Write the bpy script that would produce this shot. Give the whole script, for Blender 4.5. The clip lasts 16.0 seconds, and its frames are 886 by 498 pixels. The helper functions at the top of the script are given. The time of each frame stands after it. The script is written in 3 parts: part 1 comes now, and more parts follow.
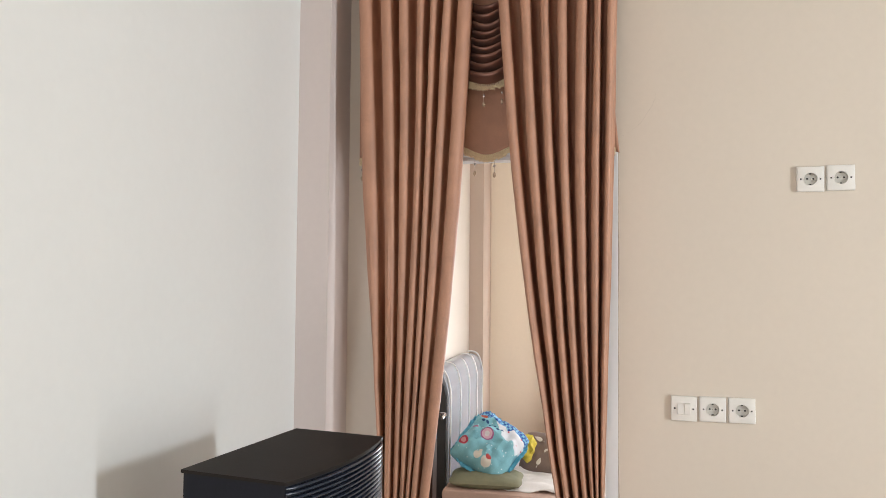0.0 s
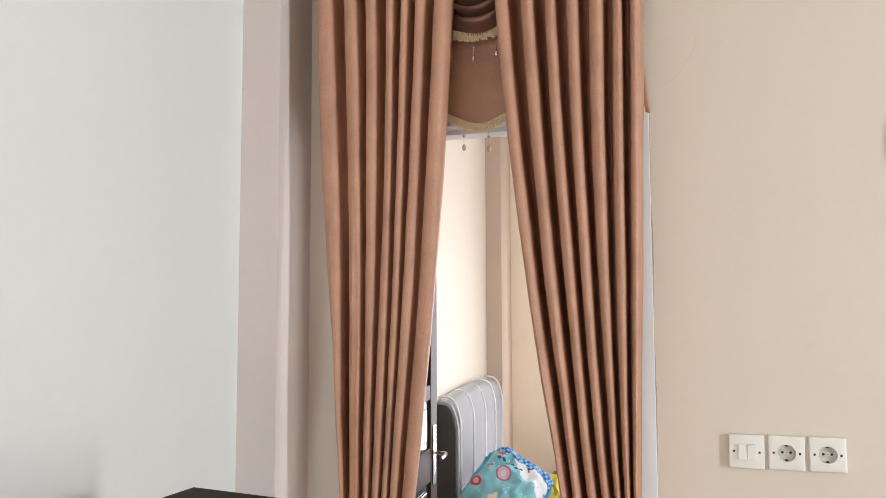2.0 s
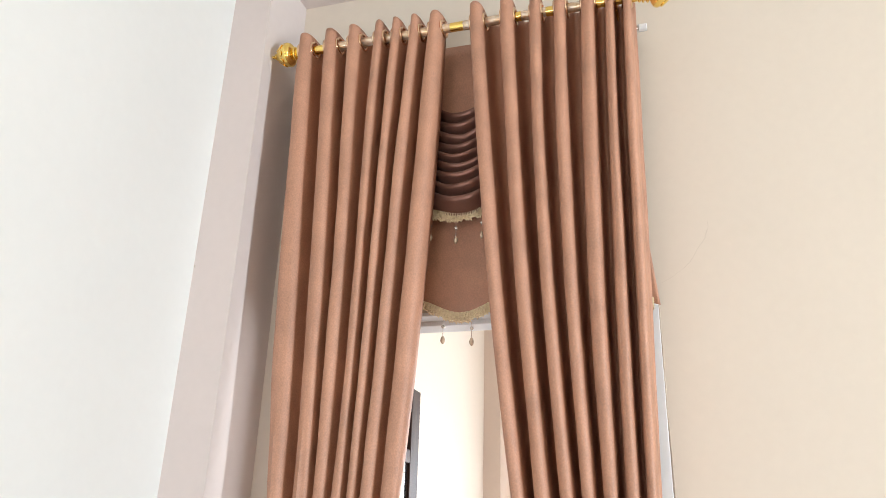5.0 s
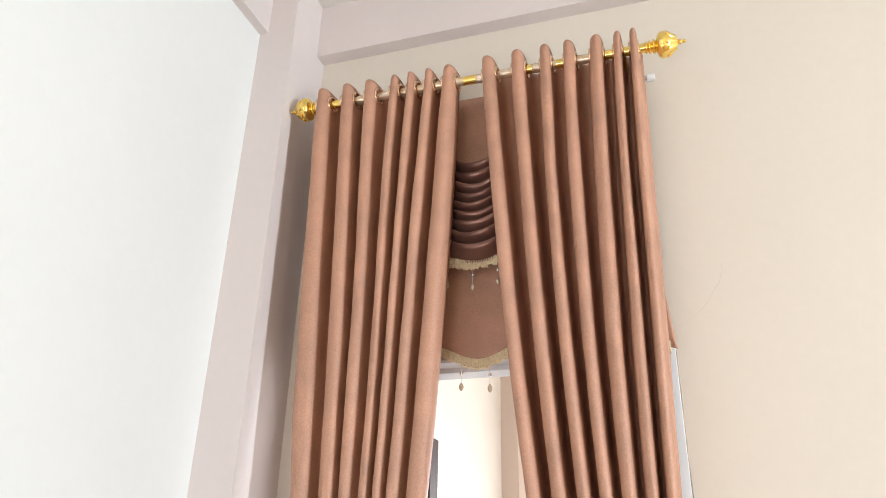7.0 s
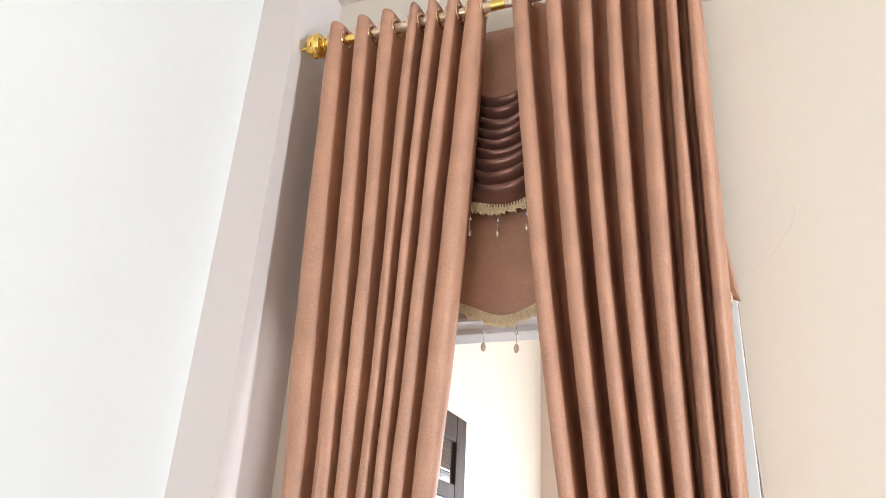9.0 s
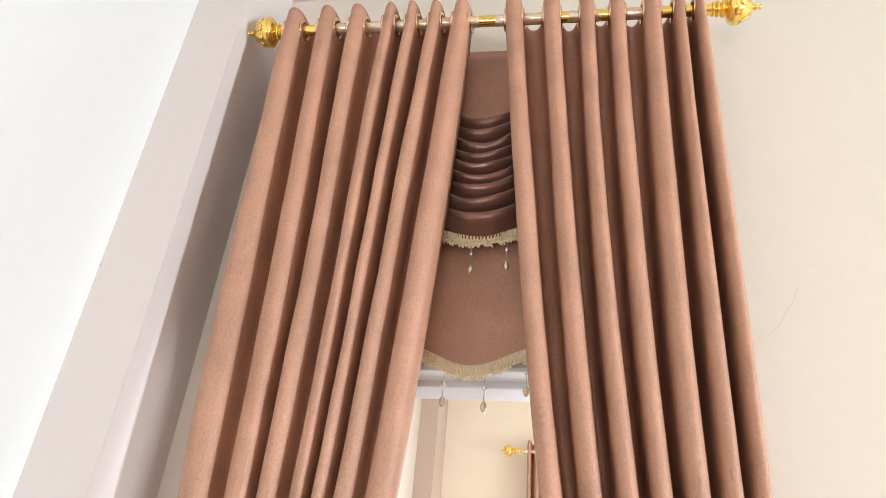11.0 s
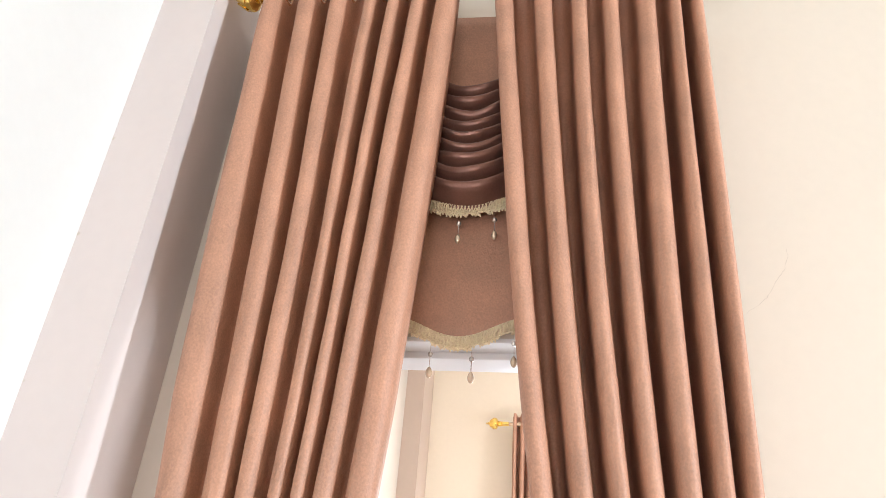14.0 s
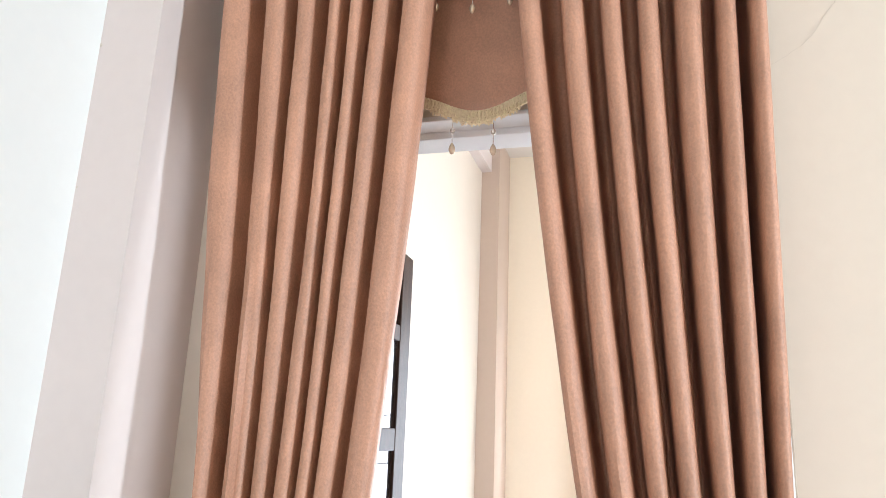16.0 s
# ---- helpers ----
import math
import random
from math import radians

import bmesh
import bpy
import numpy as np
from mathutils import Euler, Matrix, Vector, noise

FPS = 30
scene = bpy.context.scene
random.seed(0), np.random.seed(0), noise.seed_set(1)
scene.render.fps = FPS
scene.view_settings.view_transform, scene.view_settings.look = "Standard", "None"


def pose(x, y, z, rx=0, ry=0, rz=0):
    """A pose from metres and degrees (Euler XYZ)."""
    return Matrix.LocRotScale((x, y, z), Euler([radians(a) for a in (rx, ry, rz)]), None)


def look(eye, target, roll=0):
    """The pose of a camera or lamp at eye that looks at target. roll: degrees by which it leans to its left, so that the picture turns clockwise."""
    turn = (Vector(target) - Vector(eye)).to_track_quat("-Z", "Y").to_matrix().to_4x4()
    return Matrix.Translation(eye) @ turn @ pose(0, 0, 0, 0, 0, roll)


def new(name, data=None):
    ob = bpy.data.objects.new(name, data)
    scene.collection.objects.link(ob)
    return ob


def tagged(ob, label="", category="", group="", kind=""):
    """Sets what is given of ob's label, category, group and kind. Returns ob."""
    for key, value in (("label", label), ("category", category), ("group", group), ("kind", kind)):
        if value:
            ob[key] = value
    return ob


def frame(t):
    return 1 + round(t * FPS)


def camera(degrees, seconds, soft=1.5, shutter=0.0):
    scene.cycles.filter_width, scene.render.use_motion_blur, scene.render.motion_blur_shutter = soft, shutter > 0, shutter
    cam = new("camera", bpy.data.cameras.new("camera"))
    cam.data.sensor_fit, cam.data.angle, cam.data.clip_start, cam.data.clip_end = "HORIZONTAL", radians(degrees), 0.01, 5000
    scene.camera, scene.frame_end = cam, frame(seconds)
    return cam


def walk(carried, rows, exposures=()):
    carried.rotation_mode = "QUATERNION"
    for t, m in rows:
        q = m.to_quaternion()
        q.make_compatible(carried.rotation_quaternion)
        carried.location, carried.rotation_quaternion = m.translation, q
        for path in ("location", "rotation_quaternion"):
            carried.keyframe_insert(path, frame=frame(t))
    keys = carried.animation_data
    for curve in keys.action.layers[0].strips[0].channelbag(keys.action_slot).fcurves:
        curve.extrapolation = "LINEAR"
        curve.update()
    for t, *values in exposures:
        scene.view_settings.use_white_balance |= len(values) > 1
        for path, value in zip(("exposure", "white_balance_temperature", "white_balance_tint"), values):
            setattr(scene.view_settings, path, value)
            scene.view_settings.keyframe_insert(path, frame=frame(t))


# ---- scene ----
cam = camera(63.0, 16.0, soft=0.75)
PATH = [
    (0, (0.119, -2.625, 1.643), (-0.351, -0.683, 1.718), 0.5),
    (0.5, (0.063, -2.428, 1.604), (-0.342, -0.473, 1.717), 1.0),
    (1, (0.072, -2.307, 1.604), (-0.362, -0.356, 1.693), 1.0),
    (1.5, (0.078, -2.176, 1.586), (-0.395, -0.235, 1.676), 0.4),
    (2, (0.126, -2.018, 1.579), (-0.435, -0.104, 1.725), -0.2),
    (2.5, (0.16, -1.917, 1.579), (-0.394, -0.007, 1.792), -0.4),
    (3, (0.132, -1.798, 1.569), (-0.417, 0.101, 1.871), 0.7),
    (3.5, (0.077, -1.681, 1.565), (-0.458, 0.201, 1.977), 0.9),
    (4, (0.08, -1.639, 1.555), (-0.457, 0.203, 2.116), -0.0),
    (4.5, (0.11, -1.655, 1.59), (-0.445, 0.153, 2.241), 0.3),
    (5, (0.117, -1.691, 1.605), (-0.438, 0.095, 2.311), 1.7),
    (7.5, (0.114, -1.722, 1.589), (-0.462, 0.0, 2.429), 1.2),
    (8, (0.091, -1.665, 1.555), (-0.444, 0.063, 2.408), 0.9),
    (8.5, (0.121, -1.541, 1.561), (-0.505, 0.172, 2.383), 0.7),
    (9, (0.086, -1.446, 1.57), (-0.61, 0.237, 2.397), 3.3),
    (9.5, (-0.031, -1.322, 1.569), (-0.547, 0.413, 2.42), 2.6),
    (12, (-0.203, -1.233, 1.61), (-0.504, 0.402, 2.723), 5.8),
    (12.5, (-0.206, -1.229, 1.605), (-0.52, 0.404, 2.715), 5.9),
    (13, (-0.202, -1.225, 1.604), (-0.512, 0.419, 2.701), 5.6),
    (13.5, (-0.198, -1.227, 1.601), (-0.491, 0.443, 2.661), 5.2),
    (14, (-0.194, -1.216, 1.598), (-0.47, 0.507, 2.575), 4.7),
    (14.5, (-0.193, -1.202, 1.589), (-0.48, 0.57, 2.471), 4.6),
    (15, (-0.186, -1.182, 1.581), (-0.512, 0.637, 2.347), 4.8),
    (15.5, (-0.122, -1.184, 1.561), (-0.588, 0.661, 2.194), 3.9),
    (16, (-0.079, -1.167, 1.541), (-0.608, 0.697, 2.038), 2.2),
]
# rows of exposure: seconds, stops, white balance, tint
EXPO = [(0.0, -0.54, 6300, 13.5), (0.6, -0.46, 6300, 13.5), (2.5, -0.46, 6200, 12.5), (3.5, -0.36, 6150, 12.0), (5.0, -0.03, 6100, 11.5), (8.0, 0.02, 6000, 11.5),
        (9.5, 0.06, 6000, 11.5), (12.5, 0.22, 6000, 12.5), (14.3, 0.27, 5950, 12.0), (15.2, 0.26, 5800, 9.5), (16.0, 0.10, 5800, 9.5)]
walk(cam, [(t, look(*p)) for t, *p in PATH], EXPO)

# ---- world and light ----
world = bpy.data.worlds.new("sky")
scene.world = world
world.use_nodes = True
wn = world.node_tree
sky = wn.nodes.new("ShaderNodeTexSky")
sky.sky_type, sky.sun_disc = "NISHITA", False
sky.sun_elevation, sky.sun_rotation = radians(48), radians(100)
wn.nodes["Background"].inputs["Strength"].default_value = 0.1
wn.links.new(sky.outputs[0], wn.nodes["Background"].inputs["Color"])


def area_lamp(name, eye, target, wide, high, watts, color):
    lamp = bpy.data.lights.new(name, "AREA")
    lamp.shape, lamp.size, lamp.size_y, lamp.energy, lamp.color = "RECTANGLE", wide, high, watts, color
    ob = new(name, lamp)
    ob.matrix_world = look(eye, target)
    return ob


# daylight in the openings of the side wall and the end wall
area_lamp("daylight_door", (4.58, -2.00, 2.02), (0.0, -2.00, 2.02), 0.26, 0.52, 140, (0.91, 0.985, 1.0))
area_lamp("ground_light_door", (4.58, -2.00, 0.80), (0.0, -2.00, 0.80), 0.26, 1.40, 66, (0.94, 0.99, 0.97))
# added low fill from behind, no window is known there
area_lamp("fill_back", (-0.35, -4.18, 0.48), (-0.35, 0.0, 0.48), 1.2, 0.75, 35, (1.0, 0.955, 0.91))
# added side fill that brightens the pillow and the bedroom walls
area_lamp("fill_bedroom", (2.19, 0.8, 1.6), (0.0, 0.8, 1.6), 1.2, 1.4, 56, (1.0, 0.975, 0.945))
area_lamp("daylight_end", (0.24, 3.36, 1.28), (0.24, 0.0, 1.28), 0.96, 1.80, 95, (0.95, 0.98, 1.0))


# ---- materials ----
def material(name, base, rough=0.6, metal=0.0, vary=0.06, scale=6.0, fine=120.0, bump=0.15, depth=0.002, tint=None, sheen=0.0, coat=0.0,
             stretch=(1, 1, 1)):
    """Two scales of noise vary the colour; the fine one also gives relief."""
    m = bpy.data.materials.new(name)
    m.use_nodes = True
    t, out = m.node_tree, m.node_tree.nodes["Principled BSDF"]
    co = t.nodes.new("ShaderNodeTexCoord")
    mp = t.nodes.new("ShaderNodeMapping")
    mp.inputs["Scale"].default_value = stretch
    t.links.new(co.outputs["Object"], mp.inputs[0])
    big, small = t.nodes.new("ShaderNodeTexNoise"), t.nodes.new("ShaderNodeTexNoise")
    big.inputs["Scale"].default_value, big.inputs["Detail"].default_value = scale, 4
    small.inputs["Scale"].default_value, small.inputs["Detail"].default_value = fine, 3
    add = t.nodes.new("ShaderNodeMath")
    add.operation = "ADD"
    ramp = t.nodes.new("ShaderNodeValToRGB")
    lo = tuple(c * (1 - vary) for c in (tint or base))
    hi = tuple(min(1, c * (1 + vary)) for c in base)
    ramp.color_ramp.elements[0].color, ramp.color_ramp.elements[1].color = (*lo, 1), (*hi, 1)
    ramp.color_ramp.elements[0].position, ramp.color_ramp.elements[1].position = 0.3, 0.7
    half = t.nodes.new("ShaderNodeMath")
    half.operation = "MULTIPLY"
    half.inputs[1].default_value = 0.5
    for n in (big, small):
        t.links.new(mp.outputs[0], n.inputs["Vector"])
    t.links.new(big.outputs[0], add.inputs[0]), t.links.new(small.outputs[0], add.inputs[1])
    t.links.new(add.outputs[0], half.inputs[0]), t.links.new(half.outputs[0], ramp.inputs[0])
    t.links.new(ramp.outputs[0], out.inputs["Base Color"])
    out.inputs["Roughness"].default_value, out.inputs["Metallic"].default_value = rough, metal
    out.inputs["Sheen Weight"].default_value, out.inputs["Coat Weight"].default_value = sheen, coat
    if bump:
        b = t.nodes.new("ShaderNodeBump")
        b.inputs["Strength"].default_value, b.inputs["Distance"].default_value = bump, depth
        t.links.new(add.outputs[0], b.inputs["Height"]), t.links.new(b.outputs[0], out.inputs["Normal"])
    return m


# cool daylight and warm bounced light are put into these two wall colours
COOLWALL = material("wall colour with cool daylight", (0.745, 0.758, 0.742), 0.55, vary=0.015, scale=1.6, fine=40, bump=0.08)
WARMWALL = material("cream wall paint", (0.695, 0.628, 0.540), 0.55, vary=0.02, scale=1.8, fine=40, bump=0.08)
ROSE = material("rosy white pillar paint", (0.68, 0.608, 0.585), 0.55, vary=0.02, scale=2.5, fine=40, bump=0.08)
# warm wall colour lightened, to add light missing on the bedroom end wall
LITWALL = material("warm wall colour, lightened", (0.86, 0.760, 0.610), 0.55, vary=0.02, scale=1.8, fine=40, bump=0.08)
# darker and browner than ROSE, for the bedroom corner pillar
BEIGE = material("rosy beige pillar tone", (0.54, 0.430, 0.350), 0.55, vary=0.02, scale=2.5, fine=40, bump=0.08)
CEIL = material("ceiling paint", (0.72, 0.68, 0.63), 0.6, vary=0.02, scale=2, fine=50, bump=0.05)
# unseen floor, coloured brown to warm and dim the light it bounces
BOUNCEFLOOR = material("brown floor for warm bounce", (0.36, 0.25, 0.165), 0.3, vary=0.08, scale=3, fine=60, bump=0.02)
WHITE = material("white frame paint", (0.78, 0.80, 0.82), 0.35, vary=0.02, scale=5, fine=60, bump=0.05)
CRACKED = material("crack", (0.57, 0.51, 0.44), 0.9, vary=0.3, scale=60, fine=300, bump=0)
JOINT = material("dirty filler", (0.50, 0.42, 0.34), 0.9, vary=0.3, scale=30, fine=200, bump=0.2)
CLOTH = material("brown curtain cloth", (0.452, 0.227, 0.138), 0.60, vary=0.25, scale=14, fine=300, bump=0.40, depth=0.0020, stretch=(1, 1, 0.8))
slub = CLOTH.node_tree.nodes.new("ShaderNodeTexNoise")
slub.inputs["Scale"].default_value, slub.inputs["Detail"].default_value = 105, 2
squash = CLOTH.node_tree.nodes.new("ShaderNodeMapping")
squash.inputs["Scale"].default_value = (1.7, 1.7, 0.85)
coords = CLOTH.node_tree.nodes.new("ShaderNodeTexCoord")
relief = CLOTH.node_tree.nodes.new("ShaderNodeBump")
relief.inputs["Strength"].default_value, relief.inputs["Distance"].default_value = 0.11, 0.003
cloth_out = CLOTH.node_tree.nodes["Principled BSDF"]
cloth_out.inputs["Specular IOR Level"].default_value = 1.0
CLOTH.node_tree.links.new(coords.outputs["Object"], squash.inputs[0])
CLOTH.node_tree.links.new(squash.outputs[0], slub.inputs["Vector"])
CLOTH.node_tree.links.new(slub.outputs[0], relief.inputs["Height"])
CLOTH.node_tree.links.new(cloth_out.inputs["Normal"].links[0].from_socket, relief.inputs["Normal"])
CLOTH.node_tree.links.new(relief.outputs[0], cloth_out.inputs["Normal"])
SATIN = material("brown satin", (0.21, 0.102, 0.076), 0.33, 0.5, vary=0.14, scale=18, fine=300, bump=0.08, depth=0.001, sheen=0.15)
GOLD = material("polished gold", (0.95, 0.70, 0.20), 0.16, 1.0, vary=0.08, scale=20, fine=160, bump=0.06, depth=0.001)
PALE = material("pale rose gold", (0.80, 0.58, 0.40), 0.22, 1.0, vary=0.08, scale=30, fine=200, bump=0.05, depth=0.001)
SILVER = material("marbled silver sleeve", (0.93, 0.89, 0.82), 0.20, 0.6, vary=0.03, scale=45, fine=110, bump=0.08, depth=0.001, tint=(0.66, 0.40, 0.14), stretch=(0.6, 1, 1))
SILVER.node_tree.nodes["Mapping"].inputs["Rotation"].default_value = (0.3, 0.9, 0.6)
CHROME = material("chrome", (0.75, 0.76, 0.78), 0.15, 1.0, vary=0.05, scale=20, fine=100, bump=0)
LACE = material("golden lace", (0.95, 0.73, 0.50), 0.6, vary=0.25, scale=160, fine=700, bump=0.4, depth=0.002)
BEAD = material("amber bead", (0.86, 0.70, 0.52), 0.08, 0.5, vary=0.2, scale=60, fine=200, bump=0, coat=0.6)
PEARL = material("silvery bead", (0.86, 0.83, 0.78), 0.12, 0.7, vary=0.1, scale=60, fine=200, bump=0)
CLEAR = material("clear plastic cap", (0.8, 0.82, 0.84), 0.1, 0.0, vary=0.03, bump=0)
PLATE = material("white switch plastic", (0.80, 0.79, 0.75), 0.32, vary=0.02, scale=10, fine=100, bump=0)
SOCKET = material("grey socket plastic", (0.55, 0.54, 0.50), 0.4, vary=0.04, scale=20, fine=100, bump=0)
HOLE = material("dark hole", (0.02, 0.02, 0.02), 0.7, vary=0.1, bump=0)
BLACKTOP = material("matt black board", (0.016, 0.012, 0.010), 0.6, vary=0.25, scale=9, fine=180, bump=0.1, depth=0.001)
GLOSSBLACK = material("glossy black plastic", (0.020, 0.026, 0.042), 0.20, vary=0.15, scale=9, fine=160, bump=0.02)
NAVYBLACK = material("blue black board", (0.008, 0.009, 0.015), 0.5, vary=0.2, scale=9, fine=160, bump=0.04, depth=0.001)
DOORWOOD = material("dark stained wood", (0.044, 0.026, 0.020), 0.48, vary=0.55, scale=7, fine=55, bump=0.14, depth=0.002, stretch=(6, 6, 0.6))
DOORPANEL = material("dark varnished panel", (0.034, 0.028, 0.027), 0.13, vary=0.6, scale=7, fine=45, bump=0.06, depth=0.002, stretch=(9, 9, 0.7))
DOORWOOD.node_tree.nodes["Principled BSDF"].inputs["Specular IOR Level"].default_value = 0.12
DOORPANEL.node_tree.nodes["Principled BSDF"].inputs["Specular IOR Level"].default_value = 0.32
NAVYBLACK.node_tree.nodes["Principled BSDF"].inputs["Specular IOR Level"].default_value = 0.2
BLACKTOP.node_tree.nodes["Principled BSDF"].inputs["Specular IOR Level"].default_value = 0.16
GREYQUILT = material("grey vinyl", (0.35, 0.375, 0.42), 0.18, vary=0.06, scale=9, fine=120, bump=0.06)
WHITEVINYL = material("white piping", (0.80, 0.80, 0.80), 0.35, vary=0.03, bump=0)
BLACKVINYL = material("black vinyl", (0.025, 0.024, 0.026), 0.35, vary=0.2, scale=12, fine=90, bump=0.05)
SHEET = material("white bed sheet", (0.78, 0.75, 0.72), 0.85, vary=0.05, scale=12, fine=300, bump=0.2)
TICKING = material("pale rosy mattress cloth", (0.56, 0.40, 0.33), 0.8, vary=0.08, scale=14, fine=260, bump=0.2)
BEDWOOD = material("pale brown bed base", (0.42, 0.27, 0.20), 0.5, vary=0.12, scale=8, fine=80, bump=0.05)
OLIVE = material("olive pillow cloth", (0.22, 0.22, 0.14), 0.9, vary=0.12, scale=30, fine=300, bump=0.2)
TAUPE = material("taupe cushion cloth", (0.19, 0.135, 0.11), 0.9, vary=0.12, scale=30, fine=300, bump=0.2)
YELLOW = material("yellow flower cloth", (0.62, 0.50, 0.06), 0.8, vary=0.25, scale=40, fine=200, bump=0.2)
LEAFPRINT = material("pale leaf print", (0.62, 0.58, 0.52), 0.9, vary=0.05, bump=0)


def print_cloth():
    """Turquoise cloth with small white dots, a checked blue border, a white field and small round prints."""
    m = material("turquoise printed cloth", (0.22, 0.50, 0.58), 0.85, vary=0.22, scale=16, fine=260, bump=0.3)
    t = m.node_tree
    out = t.nodes["Principled BSDF"]
    co = t.nodes.new("ShaderNodeTexCoord")
    split = t.nodes.new("ShaderNodeSeparateXYZ")
    t.links.new(co.outputs["Object"], split.inputs[0])
    last = out.inputs["Base Color"].links[0].from_socket

    def math_node(kind, a, b):
        n = t.nodes.new("ShaderNodeMath")
        n.operation = kind
        for k, v in enumerate((a, b)):
            if isinstance(v, (int, float)):
                n.inputs[k].default_value = v
            else:
                t.links.new(v, n.inputs[k])
        return n.outputs[0]

    def blend(mask, color):
        nonlocal last
        mix = t.nodes.new("ShaderNodeMix")
        mix.data_type = "RGBA"
        if isinstance(color, tuple):
            mix.inputs["B"].default_value = (*color, 1)
        else:
            t.links.new(color, mix.inputs["B"])
        t.links.new(mask, mix.inputs["Factor"]), t.links.new(last, mix.inputs["A"])
        last = mix.outputs["Result"]

    def cells(scale, randomness, size):
        v = t.nodes.new("ShaderNodeTexVoronoi")
        v.inputs["Scale"].default_value, v.inputs["Randomness"].default_value = scale, randomness
        t.links.new(co.outputs["Object"], v.inputs["Vector"])
        return math_node("LESS_THAN", v.outputs["Distance"], size)

    blend(cells(34, 0.2, 0.15), (0.72, 0.86, 0.90))
    # white field with red marks, then the checked border along the upper edge
    wob = t.nodes.new("ShaderNodeTexNoise")
    wob.inputs["Scale"].default_value = 13
    t.links.new(co.outputs["Object"], wob.inputs["Vector"])
    edge = math_node("ADD", split.outputs["Y"], math_node("MULTIPLY", math_node("SUBTRACT", wob.outputs[0], 0.5), 0.09))
    field = math_node("MULTIPLY", math_node("GREATER_THAN", edge, 0.035), math_node("GREATER_THAN", math_node("ADD", split.outputs["X"], edge), 0.075))
    blend(field, (0.78, 0.82, 0.88))
    blend(math_node("MULTIPLY", field, cells(30, 1.0, 0.20)), (0.60, 0.10, 0.14))
    check = t.nodes.new("ShaderNodeTexChecker")
    check.inputs["Scale"].default_value = 62
    check.inputs["Color1"].default_value, check.inputs["Color2"].default_value = (0.012, 0.07, 0.34, 1), (0.22, 0.52, 0.72, 1)
    t.links.new(co.outputs["Object"], check.inputs["Vector"])
    blend(math_node("GREATER_THAN", edge, 0.115), check.outputs["Color"])
    prints = [((-0.035, 0.0), 0.042, (0.42, 0.12, 0.28)), ((-0.035, 0.0), 0.033, (0.80, 0.52, 0.62)), ((-0.035, 0.0), 0.016, (0.85, 0.78, 0.80)),
              ((-0.135, -0.10), 0.030, (0.50, 0.05, 0.09)), ((-0.135, -0.10), 0.016, (0.75, 0.40, 0.42)), ((-0.125, 0.015), 0.018, (0.45, 0.14, 0.26)),
              ((-0.125, 0.115), 0.024, (0.55, 0.10, 0.06)), ((-0.01, -0.135), 0.026, (0.80, 0.76, 0.68)), ((-0.005, -0.112), 0.012, (0.80, 0.76, 0.68)),
              ((0.055, -0.145), 0.032, (0.80, 0.76, 0.68)), ((0.055, -0.118), 0.018, (0.55, 0.08, 0.08))]
    prints += [((-0.105 + 0.026 * k, 0.066 + 0.007 * (k % 2)), 0.011, (0.02, 0.08, 0.20)) for k in range(6)]
    for c, r, color in prints:
        sub = t.nodes.new("ShaderNodeVectorMath")
        sub.operation, sub.inputs[1].default_value = "SUBTRACT", (*c, 0.08)
        flat = t.nodes.new("ShaderNodeVectorMath")
        flat.operation, flat.inputs[1].default_value = "MULTIPLY", (1, 1.35, 0.1)
        long = t.nodes.new("ShaderNodeVectorMath")
        long.operation = "LENGTH"
        t.links.new(co.outputs["Object"], sub.inputs[0]), t.links.new(sub.outputs[0], flat.inputs[0])
        t.links.new(flat.outputs[0], long.inputs[0])
        blend(math_node("LESS_THAN", long.outputs["Value"], r), color)
    t.links.new(last, out.inputs["Base Color"])
    return m


PRINT = print_cloth()


# ---- mesh helpers ----
def part(name, bm, mat, parent=None, label="", smooth=False, recalc=True):
    """Links a bmesh as one mesh object, under a thing or a part."""
    if recalc:
        bmesh.ops.recalc_face_normals(bm, faces=bm.faces)
    me = bpy.data.meshes.new(name)
    bm.to_mesh(me)
    bm.free()
    me.materials.append(mat)
    if smooth:
        me.polygons.foreach_set("use_smooth", [True] * len(me.polygons))
        me.set_sharp_from_angle(angle=radians(42))
    ob = new(name, me)
    if parent:
        ob.parent = parent
    if label:
        ob["label"] = label
    return ob


def twin(ob, m, parent):
    """Another part on the same mesh."""
    o = new(ob.name.split(".")[0], ob.data)
    o.parent, o.matrix_basis = parent, m
    return o


def thing(name, label, category, group="", kind="", at=(0, 0, 0), turn=0):
    ob = new(name)
    ob.matrix_basis = pose(*at, 0, 0, turn)
    return tagged(ob, label, category, group, kind)


def box(bm, x0, x1, y0, y1, z0, z1, bevel=0.0, seg=2):
    made = bmesh.ops.create_cube(bm, size=1)["verts"]
    for v in made:
        v.co = ((x0 + x1) / 2 + v.co.x * (x1 - x0), (y0 + y1) / 2 + v.co.y * (y1 - y0), (z0 + z1) / 2 + v.co.z * (z1 - z0))
    if bevel:
        edges = {e for v in made for e in v.link_edges}
        bmesh.ops.bevel(bm, geom=list(edges), offset=bevel, segments=seg, affect="EDGES", profile=0.5)
    return bm


def boxed(*args, **kw):
    return box(bmesh.new(), *args, **kw)


